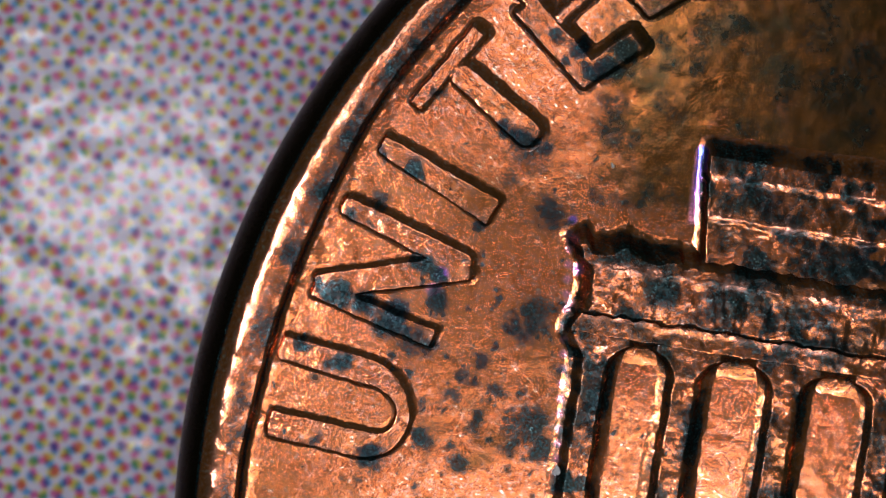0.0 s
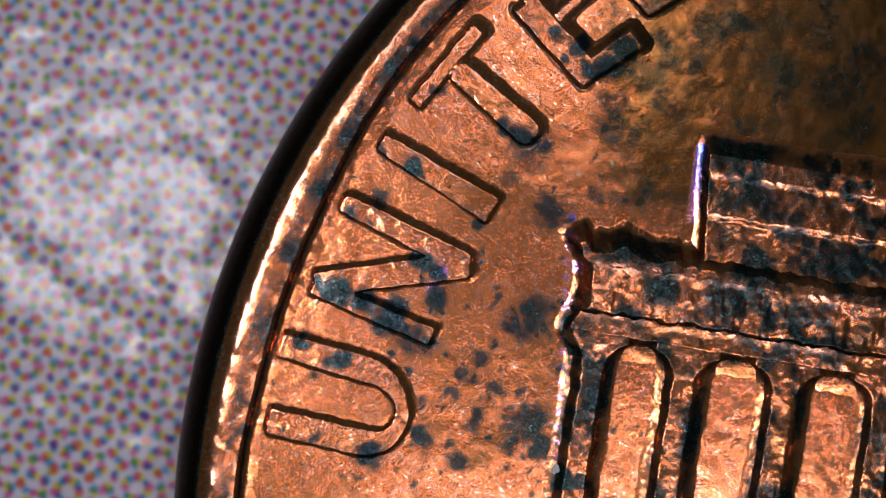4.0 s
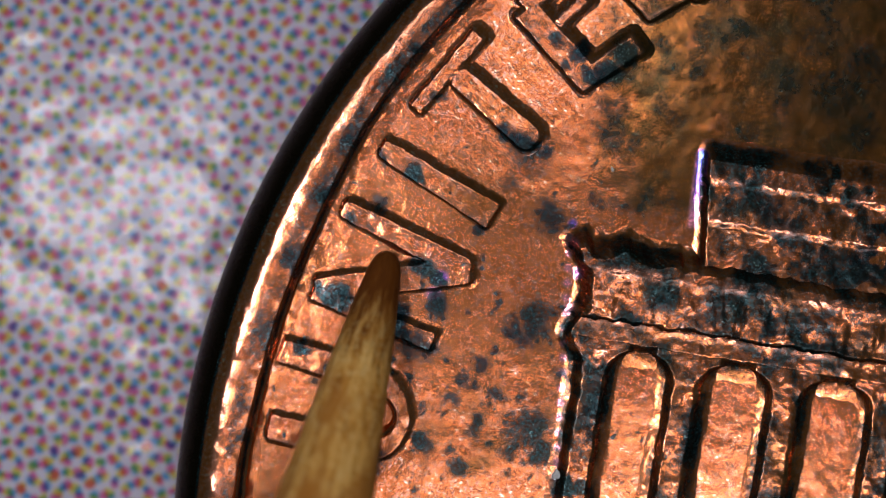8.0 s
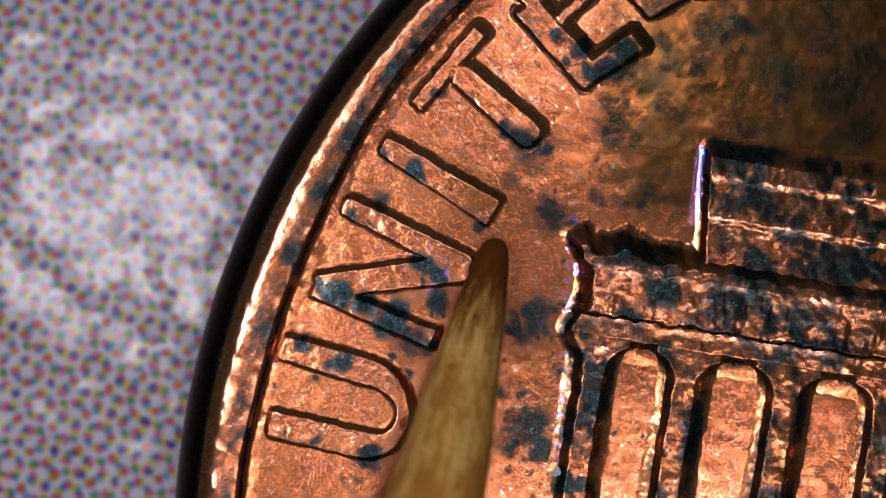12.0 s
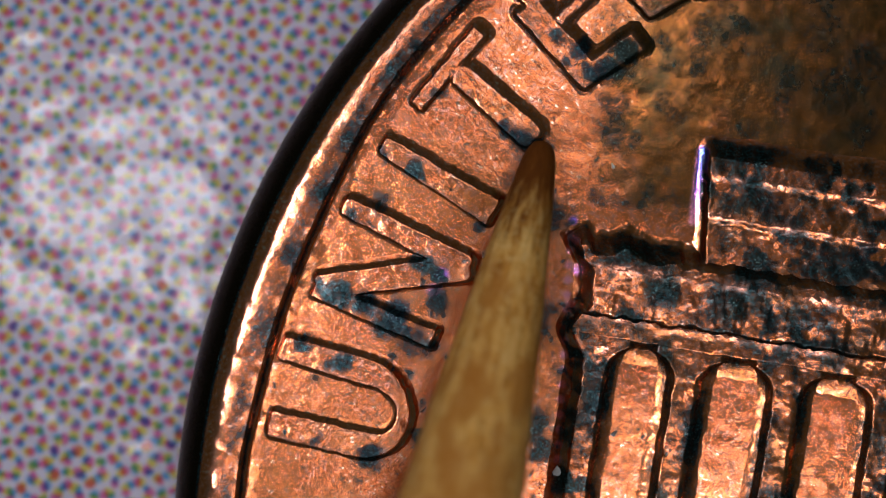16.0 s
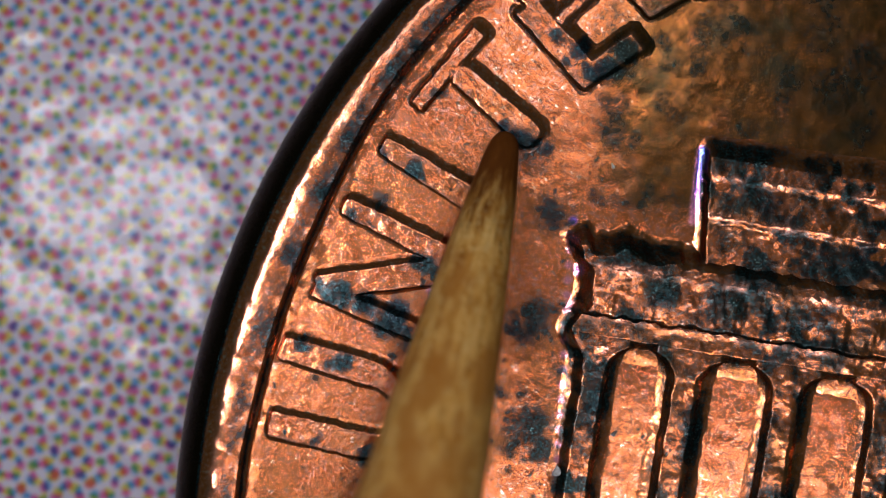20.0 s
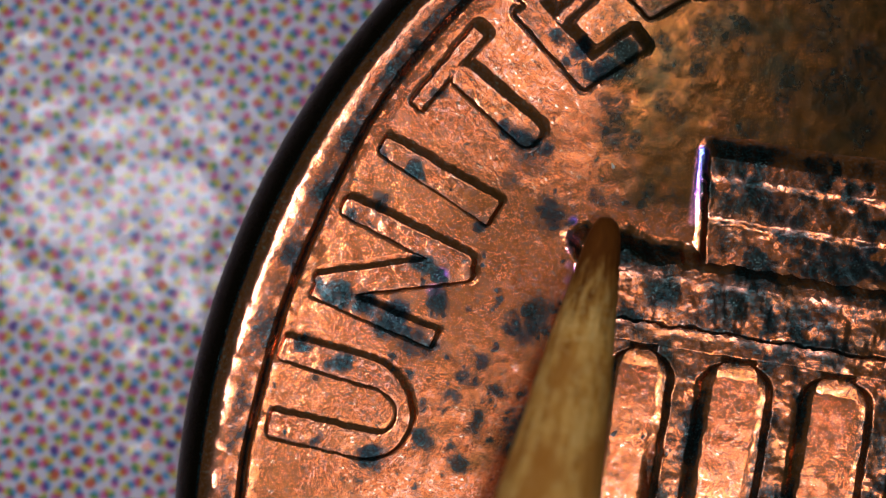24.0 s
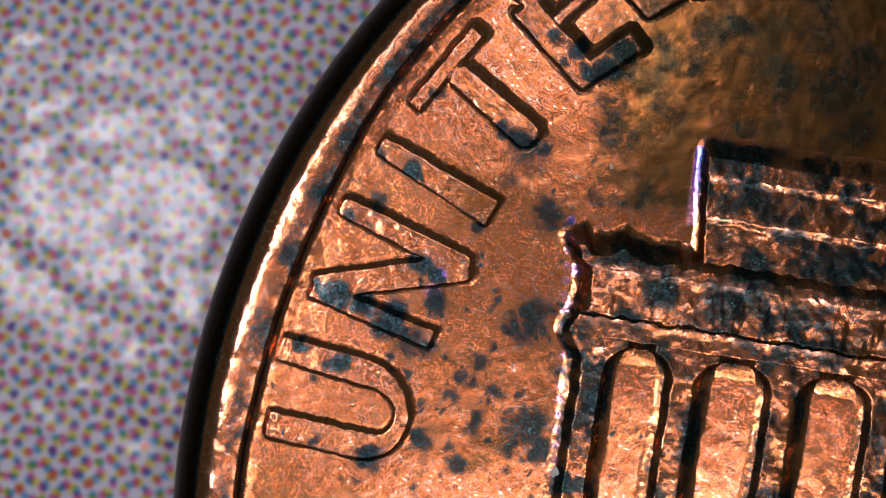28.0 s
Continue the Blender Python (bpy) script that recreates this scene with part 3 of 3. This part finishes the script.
def building_part(name, shape, x0, y0, x1, y1, height, label="", extra=0.45, ragged=0.03, tilt=None, step=0.016, wall=0.18, strike=(0.25, -0.45), ridges=(), foot=0.20, fillet=0.030):
    corners = [(CORNER[0] + u * math.cos(LEAN) - v * math.sin(LEAN), CORNER[1] + u * math.sin(LEAN) + v * math.cos(LEAN))
               for u, v in ((x0, y0), (x1, y0), (x0, y1), (x1, y1))]
    box = (min(c[0] for c in corners) - 0.25, min(c[1] for c in corners) - 0.25,
           max(c[0] for c in corners) + 0.25, max(c[1] for c in corners) + 0.25)
    def crest(u, v, size):
        c = np.zeros_like(u)
        for at in ridges:
            c = c + np.exp(-((v - at + 0.02 * (lumps(u, v, 55, 0.5) - 0.5)) / size) ** 2)
        return c

    def lift(X, Y):
        u, v = on_building(X, Y)
        return (tilt(u, v) if tilt else 0) + 0.010 * crest(u, v, 0.05) * lumps(u, v, 58, 0.25) + (0.020 * (lumps(u, v, 52, 0.22) - 0.5) + 0.007 * (lumps(u, v, 54, 0.09) - 0.5))

    # worn ridge lines, coloured pale to paint their highlights too
    def rub_shine(X, Y):
        u, v = on_building(X, Y)
        return np.clip(crest(u, v, 0.045) * (2.4 * lumps(u, v, 57, 0.20) - 1.05), 0, 1)

    return relief(name, lambda X, Y: shape(*on_building(X, Y)), box, height, coin, label, wall=wall, step=step, extra=extra, ragged=ragged, foot=foot, fillet=fillet, strike=strike,
                  tilt=lift, worn=rub_shine)


WIDE = 10.9
MARGINS = (WIDE - 1.2)


def left_edge(v):
    """The building's uneven left outline."""
    return 0.15 - 0.05 * smooth((v + 1.3) / 0.3) - 0.12 * np.exp(-((v + 0.98) / 0.19) ** 2) - 0.21 * smooth((v + 0.36) / 0.4)


def sides(u, v, left, right, low, high, corner=0.03):
    """Distance to an upright block whose left side may be uneven."""
    qx, qy = np.maximum(left - u, u - right) + corner, np.maximum(low - v, v - high) + corner
    return np.hypot(np.maximum(qx, 0), np.maximum(qy, 0)) + np.minimum(np.maximum(qx, qy), 0) - corner


def band_top(u):
    return (0.02 + 0.09 * np.exp(-((u - 0.47) / 0.11) ** 2) + 0.05 * np.exp(-((u - 1.02) / 0.12) ** 2) + 0.10 * np.exp(-((u - 0.02) / 0.09) ** 2)
            + 0.07 * (lumps(u, u * 0, 45, 0.22) - 0.5))


building_part("attic", lambda u, v: sides(u, v, 1.31 - 0.095 * (v - 0.14), MARGINS, -0.1, 1.27, 0.06), 1.1, -0.1, MARGINS, 1.27, 0.135,
              "dark oxidised upper storey of the struck building", 0.70, wall=0.125, strike=(-0.28, -0.62),
              tilt=lambda u, v: -0.011 * smooth((0.58 - v) / 0.13) - 0.009 * smooth((1.05 - v) / 0.14), ridges=(0.55, 1.02))
building_part("entablature", lambda u, v: sides(u, v, left_edge(v), WIDE, -0.78, band_top(u)), -0.1, -0.78, WIDE, 0.12, 0.20,
              "rough raised band of the building with dark oxide", 0.68, 0.07, wall=0.18, ridges=(-0.17,), strike=(0.1, -0.45),
              tilt=lambda u, v: -0.022 * smooth((-0.10 - v) / 0.60) + 0.026 * (lumps(u, v * 0.2, 47, 0.16) - 0.5) * smooth((-0.26 - v) / 0.1))
building_part("architrave", lambda u, v: sides(u, v, left_edge(v), WIDE, -1.03, -0.70), -0.1, -1.03, WIDE, -0.70, 0.104, extra=0.56, ragged=0.04, wall=0.075,
              ridges=(-0.77,), foot=0.34, fillet=lambda X, Y: 0.036 * smooth((on_building(X, Y)[0] - 0.3) / 0.2), strike=(0.25, 0.1))


def column_shape(middle, half, top, foot):
    def shape(u, v):
        # the capital spreads in a quarter round on both sides
        up = np.clip(v - (top - 0.32), 0, 0.31)
        w = half + (0.32 - np.sqrt(0.32 ** 2 - up ** 2)) 
        side = np.abs(u - middle) - w
        if middle < 0.5:
            side = np.maximum(u - middle - w, left_edge(v) - u)
        return np.maximum(side * 0.9, np.maximum(v - top - 0.2, foot - v))
    return shape


FOOT = -5.2
for k in range(10):
    middle, half = (0.34, 0.165) if k == 0 else (10.45, 0.165) if k == 9 else (1.36 + 1.12 * (k - 1), 0.185)
    building_part("column", column_shape(middle, half, -1.05, FOOT), middle - 0.5, FOOT, middle + 0.5, -0.75, 0.101,
                  "struck copper column, mottled with oxide", 0.64, 0.03, wall=0.135, step=0.016 if k < 4 else 0.05, strike=(-0.06, -0.3) if k else (0.2, -0.3))
building_part("step", lambda u, v: block(u, v, -0.2, FOOT - 0.4, WIDE + 0.2, FOOT + 0.1), -0.2, FOOT - 0.4, WIDE + 0.2, FOOT + 0.1, 0.2,
              "low step under the columns", step=0.05)


# a speck of lint that lies on the coin
def lint_mesh():
    bm = bmesh.new()
    bmesh.ops.create_icosphere(bm, subdivisions=2, radius=0.060 * MM)
    for v in bm.verts:
        v.co = Vector((v.co.x * (1.0 - v.co.y / (0.08 * MM)) * 0.75, v.co.y * 1.0, v.co.z * 0.5))
        v.co += 0.006 * MM * noise.noise_vector(v.co * 40000)
    me = bpy.data.meshes.new("lint")
    bm.to_mesh(me)
    bm.free()
    me.materials.append(LINT)
    return me


lint = new("lint_speck", lint_mesh())
lint.location = (1.262 * MM, -2.45 * MM, (FIELD + 0.03) * MM)
tagged(lint, "tiny white speck of lint on the copper coin", "lint")

# a small pale mesh stands in for a white glint on the copper
speck = new("glint_speck", lint.data)
speck.matrix_basis = pose(1.88 * MM, 0.93 * MM, (FIELD + 0.012) * MM, 0, 0, 20) @ Matrix.Diagonal((0.3, 0.55, 0.4, 1))
tagged(speck, "pale speck in place of a white glint on the copper field", "dust")

# ---- the wooden toothpick ----
pick = new("toothpick")
tagged(pick, "pale wooden toothpick with a blunt brown tip pointing at letters", "toothpick")


def pick_mesh(name, profile, material, seed, around=64):
    z = np.array([p[0] for p in profile])
    s = np.concatenate([np.linspace(z[i], z[i + 1], max(3, int((z[i + 1] - z[i]) / 0.12)) if z[i] < 12 else 6, endpoint=False) for i in range(len(z) - 1)] + [z[-1:]])
    r = np.interp(s, z, [p[1] for p in profile])
    ang = np.arange(around) * 2 * math.pi / around
    A, S = np.meshgrid(ang, s)
    R = np.tile(r[:, None], (1, around))
    R = R * (1 + 0.06 * (lumps(np.cos(A) * 3 + 20, S * 0.8 + np.sin(A) * 3, seed, 0.7) - 0.5)) + 0.03 * R * (lumps(A * 6, S * 0.5, seed + 4, 0.5) - 0.5)
    co = np.stack([(R * np.cos(A)).ravel(), (R * np.sin(A)).ravel(), S.ravel()], -1)
    ids = np.arange(co.shape[0]).reshape(A.shape)
    nxt = np.roll(ids, -1, 1)
    quads = np.stack([ids[:-1], nxt[:-1], nxt[1:], ids[1:]], -1).reshape(-1, 4)
    return mesh_from(name, co, quads, material)


part("tip", pick_mesh("tip", [(0.0, 0.01), (0.015, 0.07), (0.05, 0.115), (0.11, 0.148), (0.22, 0.177), (0.40, 0.206), (0.52, 0.222)], WOOD, 17), pick,
     label="blunt dark-brown tip of the toothpick")
part("shaft", pick_mesh("shaft", [(0.52, 0.222), (0.75, 0.254), (1.6, 0.352), (3.0, 0.495), (4.4, 0.63), (6.0, 0.78), (9.0, 0.95), (12.0, 1.0), (52.0, 1.0),
                                  (56.0, 0.9), (62.0, 0.4), (64.6, 0.16), (64.8, 0.01)], WOOD, 17), pick)

RISE, SLANT = radians(28), 0.245     # the pick rises towards the hand that is out of view


def pick_pose(x, y, lift=0.0):
    """Tip over the place (x, y) as seen from above, lift above the coin's field."""
    z = FIELD + 0.24 + lift
    k = (EYE_Z - z) / (EYE_Z - FIELD)
    way = Vector((-SLANT, -1, 0)).normalized() * math.cos(RISE) + Vector((0, 0, math.sin(RISE)))
    return Matrix.Translation((x * k * MM, y * k * MM, z * MM)) @ way.to_track_quat("Z", "Y").to_matrix().to_4x4()


def motions():
    # the coin is nudged a little when the pick pushes it
    at = (COIN[0], COIN[1])
    walk(coin, [(0, pose(at[0] * MM, at[1] * MM, 0)), (7.8, pose(at[0] * MM, at[1] * MM, 0)),
                (8.1, pose(at[0] * MM, (at[1] + 0.012) * MM, 0)), (8.5, pose((at[0] + 0.003) * MM, (at[1] + 0.036) * MM, 0)),
                (9.0, pose((at[0] + 0.005) * MM, (at[1] + 0.036) * MM, 0)), (28.0, pose((at[0] + 0.005) * MM, (at[1] + 0.036) * MM, 0))])
    walk(lint, [(0, pose(1.262 * MM, -2.45 * MM, (FIELD + 0.03) * MM)), (7.8, pose(1.262 * MM, -2.45 * MM, (FIELD + 0.03) * MM)),
                (8.1, pose(1.262 * MM, -2.438 * MM, (FIELD + 0.03) * MM)), (8.5, pose(1.265 * MM, -2.414 * MM, (FIELD + 0.03) * MM)),
                (9.0, pose(1.267 * MM, -2.414 * MM, (FIELD + 0.03) * MM)), (28.0, pose(1.267 * MM, -2.414 * MM, (FIELD + 0.03) * MM))])
    walk(speck, [(t, pose((1.88 + dx) * MM, (0.93 + dy) * MM, (FIELD + 0.012) * MM, 0, 0, 20)) for t, dx, dy in (
        (0, 0, 0), (7.8, 0, 0), (8.1, 0, 0.012), (8.5, 0.003, 0.036), (9.0, 0.005, 0.036), (28.0, 0.005, 0.036))])
    walk(pick, [(t, pick_pose(x, y, z)) for t, x, y, z in (
        (0, -3.036, -6.644, 1.5), (4.2, -3.031, -6.658, 1.5), (4.8, -1.653, -2.253, 1), (5.2, -1.059, 0.267, 0.6), (5.5, -0.928, 0.550, 0.5), (5.7, -0.991, 0.253, 0.35),
        (5.9, -1.079, 0.156, 0.25), (6, -1.110, 0.076, 0.2), (6.1, -0.954, -0.105, 0.05), (6.3, -0.903, -0.203, 0), (6.5, -0.784, -0.131, 0), (6.7, -0.803, -0.097, 0),
        (7, -0.853, -0.042, 0), (7.3, -0.821, 0.010, 0), (7.5, -0.751, 0.037, 0), (7.7, -0.625, -0.024, 0.05), (8, -0.600, 0.003, 0), (8.3, -0.601, 0.065, 0),
        (8.5, -0.590, 0.102, 0), (8.7, -0.703, 0.202, 0.1), (8.9, -0.853, 0.401, 0.15), (9, -0.728, 0.539, 0.2), (9.1, -0.527, 0.626, 0.2), (9.3, -0.163, 0.677, 0.05),
        (9.5, -0.044, 0.614, 0), (9.7, 0.006, 0.576, 0), (10, 0.119, 0.482, 0), (10.2, 0.176, 0.476, 0.1), (10.3, 0.251, 0.338, 0.2), (10.5, 0.847, -0.239, 0.05),
        (11, 0.828, -0.208, 0), (11.5, 0.659, -0.007, 0), (12, 0.596, 0.143, 0), (12.5, 0.289, 0.375, 0.1), (13.2, -0.245, 0.802, 0.3), (14, -0.590, 0.990, 0.2),
        (14.5, -0.552, 1.028, 0.1), (14.8, -0.558, 1.335, 0.1), (15, -0.408, 1.517, 0.05), (15.3, -0.245, 1.524, 0), (15.5, -0.044, 1.417, 0), (15.7, 0.289, 1.273, 0.15),
        (15.9, 0.947, 1.191, 0.3), (16, 1.110, 1.222, 0.1), (16.5, 1.066, 1.210, 0), (17, 0.997, 1.172, 0), (17.5, 0.947, 1.210, 0), (18, 0.916, 1.229, 0),
        (18.5, 0.922, 1.229, 0), (19, 0.966, 1.185, 0), (19.5, 0.847, 1.260, 0), (20, 0.709, 1.323, 0), (20.2, 0.414, 1.524, 0), (20.5, 0.207, 1.749, 0),
        (21, 0.082, 1.787, 0), (21.5, 0.351, 1.674, 0), (22.2, 0.540, 1.179, 0.3), (23, 0.665, 0.175, 0.6), (23.5, 1.066, 0.551, 0.5), (23.6, 1.876, 0.244, 0.2),
        (24, 1.832, 0.375, 0.15), (24.2, 1.794, 0.677, 0.15), (24.5, 1.738, 1.103, 0.15), (25, 1.832, 0.959, 0.15), (25.1, 1.731, 0.802, 0.1), (25.2, 1.518, 0.614, 0.3),
        (25.3, 1.374, 0.689, 0.4), (25.4, 1.230, 0.695, 0.4), (25.5, 1.267, 0.570, 0.4), (25.6, 1.073, -0.327, 0.3), (25.7, 0.981, -0.715, 0.3), (25.8, 0.764, -1.730, 0.3),
        (25.9, 0.484, -3.372, 0.5), (26.2, -0.516, -6.641, 1.5), (28, -0.507, -6.604, 1.5)
    )])


motions()
